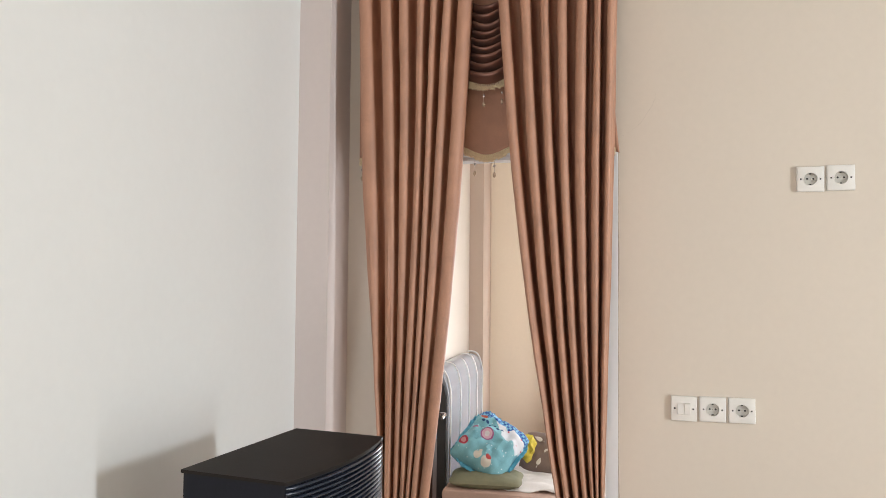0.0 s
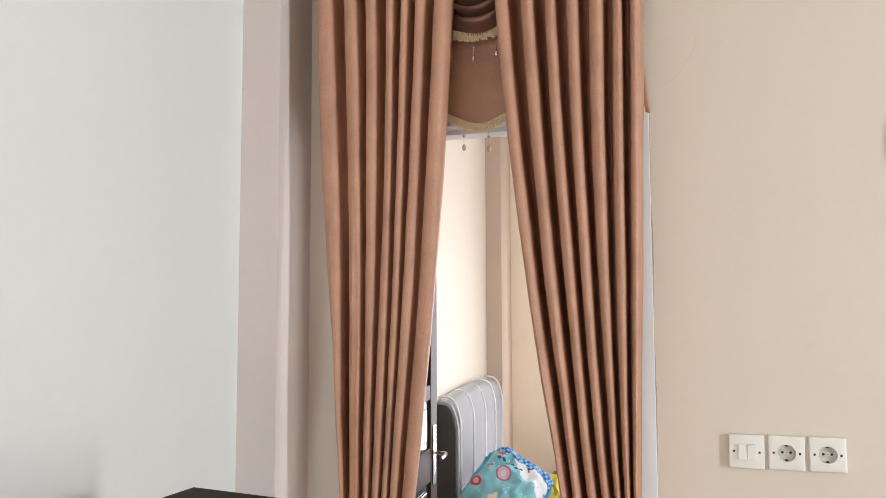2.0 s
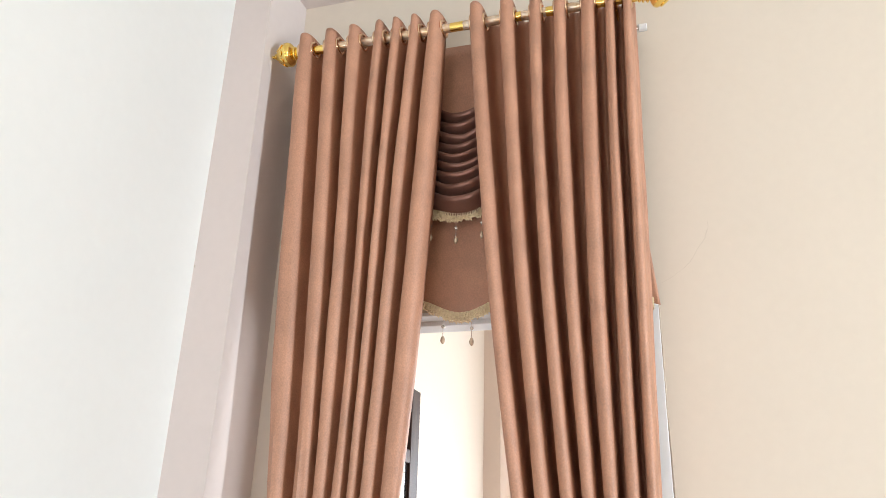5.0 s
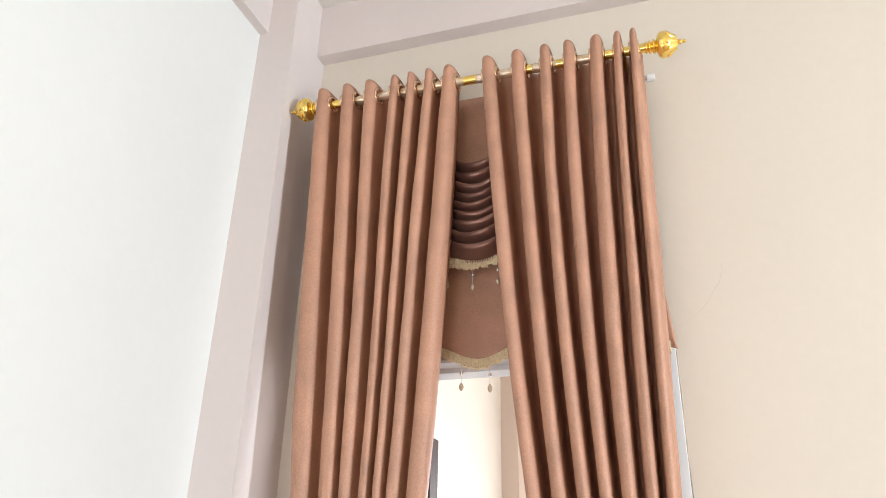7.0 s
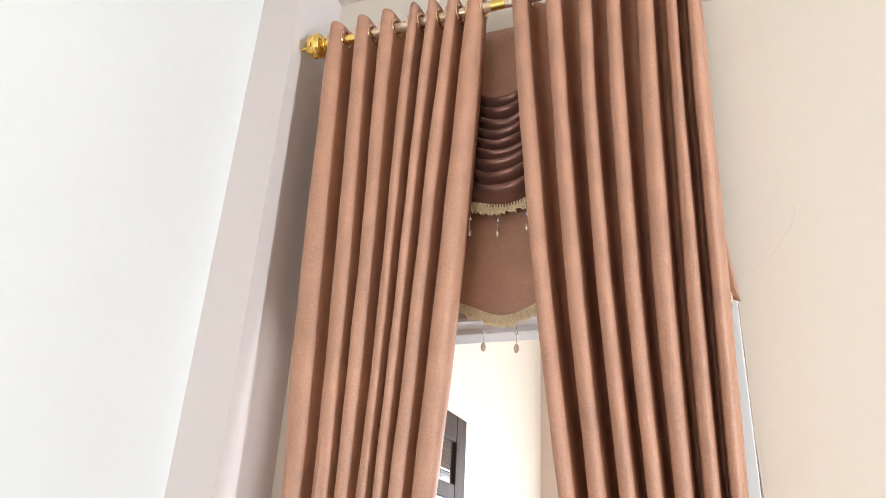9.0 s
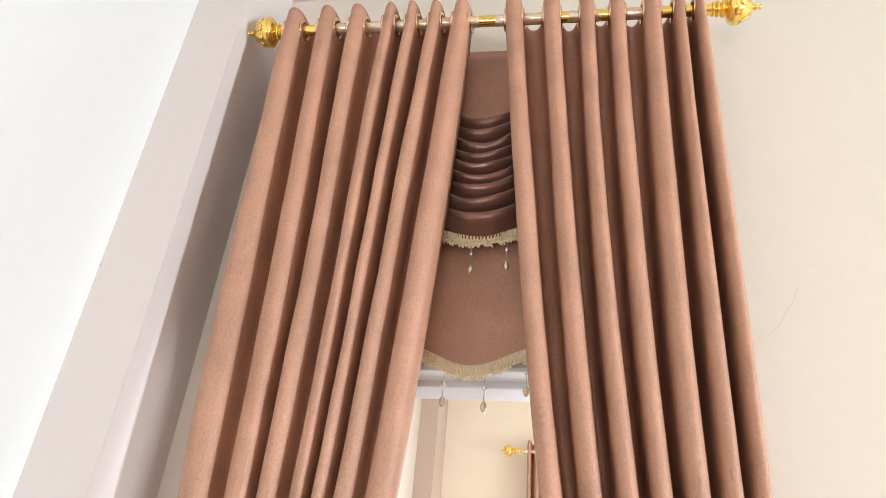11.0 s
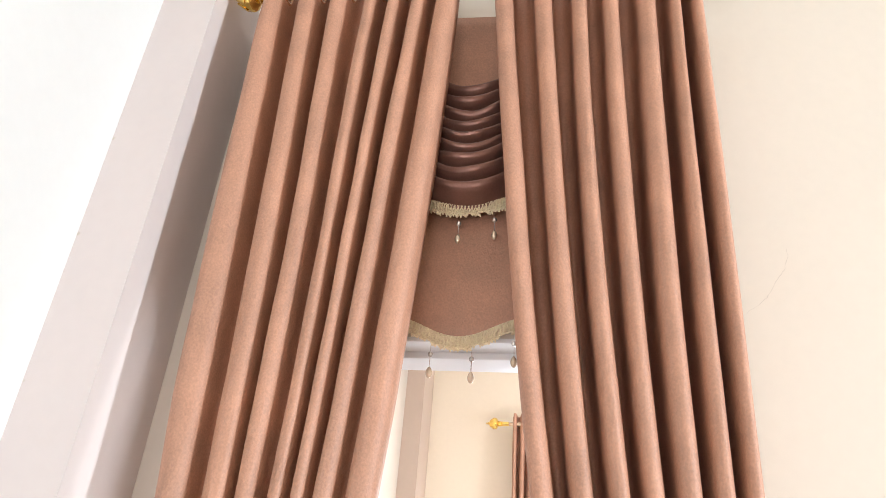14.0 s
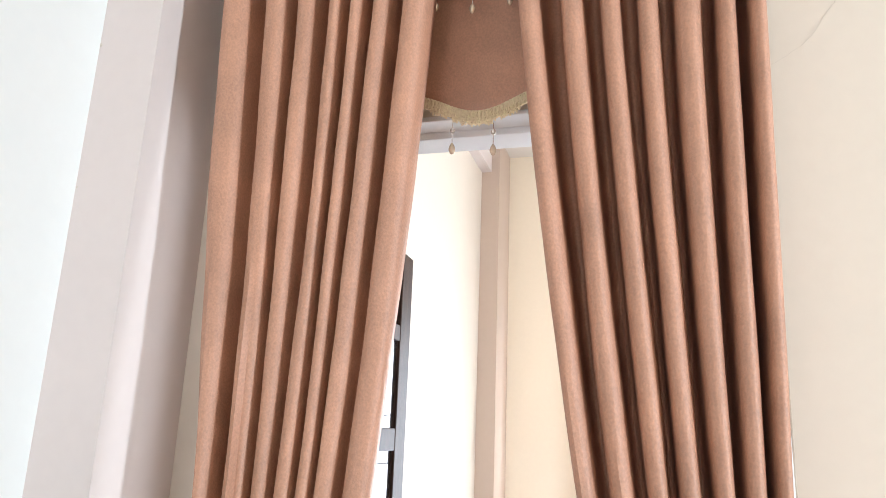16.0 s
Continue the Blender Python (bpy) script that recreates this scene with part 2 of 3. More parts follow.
def lathe(profile, n=24, axis="z", flute=0, amount=0.0):
    """A turned body from (radius, height) pairs; flute lobes where the radius is large."""
    bm = bmesh.new()
    top = max(r for r, h in profile)
    rings = []
    for r, h in profile:
        ring = []
        for i in range(n):
            a = 2 * math.pi * i / n
            rr = r * (1 + amount * abs(math.sin(flute * a / 2)) * (r / top) ** 2) if flute else r
            p = (rr * math.cos(a), rr * math.sin(a), h)
            ring.append(bm.verts.new(p if axis == "z" else (p[2], p[0], p[1]) if axis == "x" else (p[0], p[2], p[1])))
        rings.append(ring)
    for a, b in zip(rings, rings[1:]):
        for i in range(n):
            bm.faces.new((a[i], a[(i + 1) % n], b[(i + 1) % n], b[i]))
    bm.faces.new(rings[0]), bm.faces.new(rings[-1])
    return bm


def torus(R, r, n=20, k=8):
    """A ring round the x axis."""
    bm = bmesh.new()
    rings = [[bm.verts.new((r * math.sin(b), (R + r * math.cos(b)) * math.cos(a), (R + r * math.cos(b)) * math.sin(a)))
              for b in (2 * math.pi * j / k for j in range(k))] for a in (2 * math.pi * i / n for i in range(n))]
    for i in range(n):
        for j in range(k):
            bm.faces.new((rings[i][j], rings[(i + 1) % n][j], rings[(i + 1) % n][(j + 1) % k], rings[i][(j + 1) % k]))
    return bm


def sheet(rows, closed=False):
    """A grid of faces over rows of points."""
    bm = bmesh.new()
    vs = [[bm.verts.new(p) for p in row] for row in rows]
    for a, b in zip(vs, vs[1:]):
        for i in range(len(a) - (0 if closed else 1)):
            j = (i + 1) % len(a)
            bm.faces.new((a[i], a[j], b[j], b[i]))
    return bm


def tube(path, r, k=8):
    """A round cord along a path."""
    rows = []
    for i, p in enumerate(path):
        d = (Vector(path[min(i + 1, len(path) - 1)]) - Vector(path[max(i - 1, 0)])).normalized()
        s = d.cross(Vector((0, 0, 1)) if abs(d.z) < 0.9 else Vector((0, 1, 0))).normalized()
        u = s.cross(d)
        rows.append([Vector(p) + r * (math.cos(a) * s + math.sin(a) * u) for a in (2 * math.pi * j / k for j in range(k))])
    bm = sheet(rows, closed=True)
    bm.faces.ensure_lookup_table()
    bm.verts.ensure_lookup_table()
    vs = list(bm.verts)
    bm.faces.new(vs[:k]), bm.faces.new(vs[-k:])
    return bm


def flowing(points, n=4):
    """More points on a smooth curve through the given ones."""
    out = []
    for i in range(len(points) - 1):
        p = [points[max(0, min(len(points) - 1, i + k))] for k in (-1, 0, 1, 2)]
        for j in range(n):
            t = j / n
            out.append(tuple(0.5 * (2 * b + (c - a) * t + (2 * a - 5 * b + 4 * c - d) * t * t + (3 * b - a - 3 * c + d) * t ** 3)
                             for a, b, c, d in zip(*p)))
    return out + [points[-1]]


# ---- the setting ----
LEFT, RIGHT, BACK, FAR, TOP, BEAM = -1.015, 4.6, -4.2, 3.3, 3.345, 3.14


def setting(name, bm, mat, label, category):
    return tagged(part(name, bm, mat), label, category, kind="structure")


setting("floor", boxed(-1.2, 4.8, -4.4, 3.45, -0.1, 0), BOUNCEFLOOR, "unseen floor of both rooms, brown to warm the bounced light", "floor")
setting("ceiling", boxed(-1.2, 4.8, -4.4, 3.45, TOP, TOP + 0.1), CEIL, "flat off-white painted ceiling over both rooms", "ceiling")
setting("wall_left", boxed(-1.2, LEFT, -4.4, 0.06, 0, TOP), COOLWALL, "smooth plaster side wall, cool daylight put into its ivory tone", "wall")
setting("wall_bedroom_left", boxed(-1.2, LEFT, 0.06, 3.45, 0, TOP), WARMWALL, "bedroom wall behind the bed, warm light put into its cream tone", "wall")

bm = bmesh.new()  # the wall with the doorway
box(bm, LEFT, -0.735, 0, 0.12, 0, TOP), box(bm, 0.12, RIGHT, 0, 0.12, 0, TOP), box(bm, -0.735, 0.12, 0, 0.12, 2.102, TOP)
wall_front = setting("wall_front", bm, WARMWALL, "plaster wall with a curtained doorway, warm bounce light put into its cream tone", "wall")


def pierced(axis, at, thick, lo, hi, holes):
    """A wall along x or y with window openings (from, to, sill, head)."""
    bm = bmesh.new()
    pos = lo
    spans = []
    for a, b, s, h in holes:
        spans += [(pos, a, 0, TOP), (a, b, 0, s), (a, b, h, TOP)]
        pos = b
    spans.append((pos, hi, 0, TOP))
    for a, b, s, h in spans:
        if axis == "y":
            box(bm, at, at + thick, a, b, s, h)
        else:
            box(bm, a, b, at, at + thick, s, h)
    return bm


setting("wall_right", pierced("y", RIGHT, 0.2, -4.2, 3.3, [(-2.35, -1.65, 0.0, 2.3)]), COOLWALL,
        "ivory toned side wall with a tall doorway", "wall")
# added wall, out of view, that carries the opening of the bedroom fill
setting("wall_bedroom", pierced("y", 2.2, 0.12, 0.12, 3.3, [(0.15, 1.45, 0.85, 2.35)]), COOLWALL,
        "added unseen bedroom wall with an opening for the fill lamp", "wall")
setting("wall_far", pierced("x", FAR, 0.15, LEFT, RIGHT, [(-0.26, 0.74, 0.35, 2.20)]), LITWALL, "end wall of the bedroom with a window opening, cream tone lightened as if lit", "wall")
# unseen wall; its opening is made up for the fill behind
setting("wall_back", pierced("x", BACK - 0.2, 0.2, LEFT, RIGHT, [(-0.97, 0.27, 0.1, 1.2)]), WARMWALL,
        "unseen back wall with an opening added for the fill lamp", "wall")
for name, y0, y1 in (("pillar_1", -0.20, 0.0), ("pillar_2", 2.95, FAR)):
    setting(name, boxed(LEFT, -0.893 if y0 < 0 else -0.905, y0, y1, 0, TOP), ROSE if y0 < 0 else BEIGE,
            "rosy white painted square corner pillar" if y0 < 0 else "rosy beige square pillar in the bedroom corner", "pillar")
setting("beam_1", boxed(-0.893, RIGHT, -0.048, 0, BEAM, TOP), ROSE, "rosy white painted beam over the doorway wall", "beam")
setting("beam_2", boxed(LEFT, -0.985, -4.2, -0.2, BEAM - 0.005, TOP), ROSE, "rosy white painted beam along the side wall", "beam")
setting("beam_3", boxed(LEFT, -0.955, 0.12, 2.95, BEAM - 0.02, TOP), ROSE, "rosy white painted beam along the bedroom side wall", "beam")

# the fine crack that runs down to the curtain, and chips on the pillar's edge
rnd = random.Random(4)
line = [(0.247, 2.293), (0.246, 2.275), (0.237, 2.248), (0.229, 2.238), (0.217, 2.222), (0.207, 2.203), (0.195, 2.187), (0.178, 2.173),
        (0.160, 2.160), (0.142, 2.149), (0.126, 2.141)]
pts = []
for (xa, za), (xb, zb) in zip(line, line[1:]):
    for i in range(4):
        f = i / 4
        pts.append((xa + (xb - xa) * f + rnd.uniform(-0.0012, 0.0012), za + (zb - za) * f + rnd.uniform(-0.0012, 0.0012)))
rows = []
for i, (x, z) in enumerate(pts):
    w = 0.00050 * (0.35 + 0.65 * abs(math.sin(i * 0.9))) * (1 if i < 26 else 0.5)
    rows.append([(x - w, -0.0006, z + w * 0.5), (x + w, -0.0006, z - w * 0.5)])
crack = part("crack", sheet(rows), CRACKED, wall_front, "hairline crack in the plaster")
for z, s in ((2.415, 0.0035), (2.202, 0.004), (1.93, 0.002)):
    bm = bmesh.new()
    bmesh.ops.create_icosphere(bm, subdivisions=1, radius=s)
    o = part("paint_chip", bm, CRACKED, bpy.data.objects["pillar_1"])
    o.location = (LEFT + 0.003, -0.2005, z)
    o.scale = (0.7, 0.25, 1)

# uneven joint between the plaster and the door frame
joint = [(0.1215 + 0.0035 * noise.noise(Vector((0, 2.0, z * 5))) + 0.0012 * noise.noise(Vector((0, 7.0, z * 23))), -0.0012, z) for z in (2.09 - 0.02 * k for k in range(104))]
part("joint", tube(joint, 0.0016, 6), JOINT, wall_front, "thin uneven dark joint beside the frame", smooth=True)

# white frame in the doorway
frame_ob = thing("door_frame", "white painted wooden door frame without sill", "door frame", kind="structure")
part("jamb", boxed(-0.735, -0.700, -0.004, 0.12, 0, 2.1015, bevel=0.002), WHITE, frame_ob)
part("jamb", boxed(0.077, 0.120, -0.004, 0.12, 0, 2.1015, bevel=0.002), WHITE, frame_ob)
part("head", boxed(-0.700, 0.077, 0.050, 0.118, 2.080, 2.1015, bevel=0.002), WHITE, frame_ob)
part("rebate", boxed(-0.700, 0.077, -0.004, 0.0495, 2.092, 2.1015, bevel=0.002), WHITE, frame_ob)


# ---- the open door leaf ----
def door_leaf():
    w, h, t = 0.752, 2.045, 0.038
    leaf = thing("door_leaf", "dark varnished panelled wooden door standing open into the bedroom", "door", at=(-0.7285, 0.122, 0.008), turn=91.6)
    for x0, x1 in ((0, 0.095), (w - 0.095, w)):
        part("stile", boxed(x0, x1, 0, t, 0, h, bevel=0.003), DOORWOOD, leaf)
    rails = [(0, 0.16), (0.86, 0.99), (1.18, 1.24), (1.485, 1.545), (1.785, 1.83), (1.96, h)]
    for z0, z1 in rails:
        part("rail", boxed(0.095, w - 0.095, 0.001, t - 0.001, z0, z1, bevel=0.003), DOORWOOD, leaf)
    for (_, z0), (z1, _) in zip(rails, rails[1:]):
        bm = boxed(0.095, w - 0.095, 0.010, t - 0.010, z0, z1)
        box(bm, 0.135, w - 0.135, 0.003, t - 0.003, z0 + 0.03, z1 - 0.03, bevel=0.006)
        part("panel", bm, DOORPANEL, leaf, "glossy varnished panel")
    for y0, y1, s in ((-0.006, 0, -1), (t, t + 0.006, 1)):
        plate = part("handle_plate", boxed(w - 0.075, w - 0.035, y0, y1, 0.84, 1.075, bevel=0.0025), CHROME, leaf, "chrome handle plate")
        yk = y0 if s < 0 else y1
        part("lever", tube([(w - 0.055, yk, 0.965), (w - 0.055, yk + s * 0.045, 0.965), (w - 0.075, yk + s * 0.052, 0.965),
                            (w - 0.150, yk + s * 0.050, 0.962)], 0.007), CHROME, plate, "chrome lever", smooth=True)
    return leaf


door_leaf()


# ---- curtains ----
ROD_Y, ROD_Z = -0.152, 2.850


def curtain_rows(tops, mids, lows, top, foot, rows_n, per, amp, seed, ends, cut=(-1.0, 1.0), spread=(0.05, 0.05), bulge=0.128, extra=(), shallow=1.0, depth=1.2):
    """Rows of points: crest places at three heights (2.88, 1.70 and 0.90 m) are blended down
    the cloth. ends: how far the two hems reach out; cut: the phase at which the first fold begins and the last one stops, in half turns.
    spread: how broad the crests are at the head and at 1 m; extra: the same for single folds;
    shallow: how deep the folds still are at 1 m, but for the first one, which stays deep;
    depth: how much deeper the valleys are than the crests."""
    r = random.Random(seed)
    n = len(tops)
    sway = [(r.uniform(-1, 1), r.uniform(2, 4), r.uniform(0, 6)) for _ in range(n)]
    deep = [r.uniform(depth, depth + 0.25) for _ in range(n + 1)]
    rows = []
    head = [top - 0.011 * k for k in range(9)]
    for k, z in enumerate(head + [head[-1] + (foot - head[-1]) * j / rows_n for j in range(1, rows_n + 1)]):
        crest = []
        for i in range(n):
            # a smooth curve through the three known heights, then straight on
            za, zb, zc = 2.88, 1.70, 0.90
            a, b, c = tops[i], mids[i], lows[i]
            zz = max(z, 0.75)
            x = (a * (zz - zb) * (zz - zc) / ((za - zb) * (za - zc)) + b * (zz - za) * (zz - zc) / ((zb - za) * (zb - zc))
                 + c * (zz - za) * (zz - zb) / ((zc - za) * (zc - zb)))
            if z < 0.75:
                mid = (lows[0] + lows[-1]) / 2
                x += (x - mid) * 0.7 * (0.75 - z)
            s, f, p = sway[i]
            crest.append(x + 0.0025 * s * math.sin(f * z + p) * min(1, (top - z) * 1.5))
        full = min(1.0, 0.62 + (top - z) / 0.35)
        row = []
        for i in range(n):
            left = crest[i] - crest[i - 1] if i else (crest[1] - crest[0]) * ends[0]
            right = crest[i + 1] - crest[i] if i < n - 1 else (crest[-1] - crest[-2]) * ends[1]
            lo, hi = (cut[0] if i == 0 else -1.0), (cut[1] if i == n - 1 else 1.0)
            for j in range(per + (1 if i == n - 1 else 0)):
                ph = math.pi * (lo + (hi - lo) * j / per)
                pitch = left if ph < 0 else right
                low = max(0.0, min(1.0, (2.7 - z) / 1.1))
                foot_part = max(0.0, min(1.0, (1.9 - z) / 0.6))
                over = 0.12 if cut[1] < 1 and i == n - 1 else spread[0] + (spread[1] - spread[0]) * low + (extra[i] * (1 - 2 * foot_part) if extra else 0)
                x = crest[i] + pitch * (ph / (2 * math.pi) + over * full * math.sin(ph) + (bulge * full - 0.033) * math.sin(2 * ph))
                c = math.cos(ph)
                yy = (math.copysign(abs(c) ** (0.75 if c > 0 else 0.65), c))
                d = deep[i] if ph < 0 else deep[i + 1]
                valley = i if ph < 0 else i + 1
                a = amp * (1 + (shallow + (1 - shallow) * foot_part * (valley == 1) - 1) * low) * (d if c < 0 else 1.0) * (0.80 + 0.20 * min(1.0, (top - z) / 0.5))
                pull = min(1.0, (crest[-1] - crest[0]) / 0.38) ** 0.2
                y = ROD_Y - a * yy * pull
                wr = 0.0022 * noise.noise(Vector((x * 14, seed * 3.1, z * 2.2))) + 0.0011 * noise.noise(Vector((x * 50, seed, z * 7)))
                y += 0.0035 * math.exp(-((z - 2.840) / 0.008) ** 2) * max(0, c)
                row.append((x + wr, y + 1.6 * wr, z + (0.004 * c if k == 0 else 0)))
        rows.append(row)
    return rows


def curtain(name, label, tops, mids, lows, ends, cut, seed, group, foot=0.04, rows_n=64, per=26, amp=0.049, spread=(0.05, 0.05), bulge=0.128, extra=(), shallow=1.0, depth=1.2):
    ob = thing(name, label, "curtain", group)
    rows = curtain_rows(tops, mids, lows, 2.886, foot, rows_n, per, amp, seed, ends, cut, spread, bulge, extra, shallow, depth)
    cloth = part("cloth", sheet(rows), CLOTH, ob, smooth=True, recalc=False)
    thick = cloth.modifiers.new("thick", "SOLIDIFY")
    thick.thickness, thick.offset = 0.0022, 0
    # eyelets where the cloth crosses the rod
    ring = None
    head = rows[3]
    for i in range(len(head) - 1):
        (xa, ya, za), (xb, yb, zb) = head[i], head[i + 1]
        if (ya - ROD_Y) * (yb - ROD_Y) < 0:
            f = (ROD_Y - ya) / (yb - ya)
            turn = math.degrees(math.atan2(-(xb - xa), (yb - ya))) if yb > ya else math.degrees(math.atan2((xb - xa), -(yb - ya)))
            turn = max(-35, min(35, turn))
            m = pose(xa + (xb - xa) * f, ROD_Y, ROD_Z, 0, 0, turn)
            if ring is None:
                ring = part("eyelet", torus(0.0215, 0.0044), PALE, ob, "pale gold eyelet ring", smooth=True)
                ring.matrix_basis = m
            else:
                twin(ring, m, ob)
    return ob


curtain("curtain", "brown woven eyelet curtain gathered to one side of the doorway",
        [-0.784, -0.703, -0.635, -0.555, -0.508, -0.456, -0.397], [-0.738, -0.668, -0.625, -0.582, -0.549, -0.518, -0.461],
        [-0.692, -0.671, -0.646, -0.619, -0.597, -0.574, -0.536], (0.86, 0.98), (-1.0, 0.56), 3, "doorway curtains", amp=0.044, spread=(0.03, 0.07), bulge=0.085, extra=(0.04, 0.02, 0.02, -0.03, 0, 0, 0), shallow=0.48)
curtain("curtain", "brown woven eyelet curtain drawn over the latch side of the doorway",
        [-0.285, -0.199, -0.124, -0.064, 0.011, 0.064, 0.103], [-0.184, -0.132, -0.086, -0.042, 0.005, 0.046, 0.082],
        [-0.073, -0.044, -0.012, 0.016, 0.038, 0.053, 0.067], (0.80, 0.92), (-0.62, 1.0), 8, "doorway curtains", amp=0.052, spread=(-0.04, 0.06), extra=(0.01, 0, 0, 0, 0.06, 0, 0.02), shallow=1.05, depth=1.42)
FINIAL = [(0.010, 0), (0.015, 0.002), (0.015, 0.006), (0.011, 0.008), (0.017, 0.011), (0.017, 0.015), (0.012, 0.017), (0.018, 0.021), (0.019, 0.025),
          (0.014, 0.028), (0.022, 0.031), (0.030, 0.036), (0.0335, 0.043), (0.033, 0.050), (0.029, 0.060), (0.023, 0.069), (0.016, 0.077), (0.010, 0.082),
          (0.006, 0.085), (0.0075, 0.088), (0.0045, 0.091), (0.0035, 0.094), (0.0055, 0.097), (0.004, 0.101), (0.001, 0.103)]


def curtain_rod(name, label, x0, x1, y, z, wall_y, bands):
    """A gold rod with pale sleeves, two turned finials and wall brackets."""
    rod = thing(name, label, "curtain rod", at=(0, y, z))
    part("pole", lathe([(0.0125, x0), (0.0125, x1)], 24, "x"), GOLD, rod, "gold pole", smooth=True)
    for a, b in bands:
        part("sleeve", lathe([(0.0125, a), (0.0129, a + 0.0005), (0.0129, b - 0.0005), (0.0125, b)], 24, "x"), SILVER, rod,
             "marbled silver sleeve", smooth=True)
    fin = lathe([(max(0.0008, r), h) for r, h in flowing(FINIAL, 3)], 96, "x", flute=12, amount=0.03)
    f1 = part("finial", fin, GOLD, rod, "polished gold finial with a leaf crown", smooth=True)
    f1.matrix_basis = pose(x1 - 0.004, 0, 0)
    f2 = twin(f1, pose(x0 + 0.004, 0, 0, 0, 0, 180), rod)
    f2["label"] = "polished gold finial with a leaf crown"
    leafm = None
    for f in (f1, f2):
        for i in range(8):
            a = 2 * math.pi * (i + 0.5) / 8
            m = Matrix.Rotation(a, 4, "X") @ Matrix.Translation((0.066, 0, 0.0245)) @ Matrix.Rotation(radians(40), 4, "Y")
            if leafm is None:
                b = bmesh.new()
                bmesh.ops.create_icosphere(b, subdivisions=2, radius=1)
                for v in b.verts:
                    v.co = Vector((v.co.x * 0.017, v.co.y * 0.0085 * (1 - 0.45 * v.co.x), v.co.z * 0.003 + 0.003 * max(0, v.co.x) ** 2))
                leafm = part("leaf", b, GOLD, f, smooth=True)
                leafm.matrix_basis = m
            else:
                twin(leafm, m, f)
    for x in (x0 + 0.11, x1 - 0.06):
        part("bracket", boxed(x - 0.006, x + 0.006, 0.008, wall_y - y, -0.02, -0.008, bevel=0.002), GOLD, rod)
    return rod


curtain_rod("curtain_rod", "gold curtain rod with marbled sleeves and ornate finials over the doorway", -0.800, 0.133, ROD_Y, ROD_Z, 0.0,
            [(-0.700, -0.655), (-0.625, -0.358), (-0.322, -0.288), (-0.262, -0.20), (-0.165, -0.10), (-0.06, 0.02)])
inner = thing("valance_rod", "thin chrome inner rod with clear end cap", "curtain rod", at=(0, -0.040, 2.838))
part("pole", lathe([(0.008, -0.83), (0.008, 0.126)], 16, "x"), CHROME, inner, smooth=True)
part("end_cap", lathe([(0.008, 0.1255), (0.0105, 0.127), (0.0105, 0.146), (0.008, 0.148)], 16, "x"), CLEAR, inner, "clear plastic cap", smooth=True)
for x in (-0.80, 0.10):
    part("bracket", boxed(x - 0.006, x + 0.006, -0.002, 0.040, -0.006, 0.006), CHROME, inner)


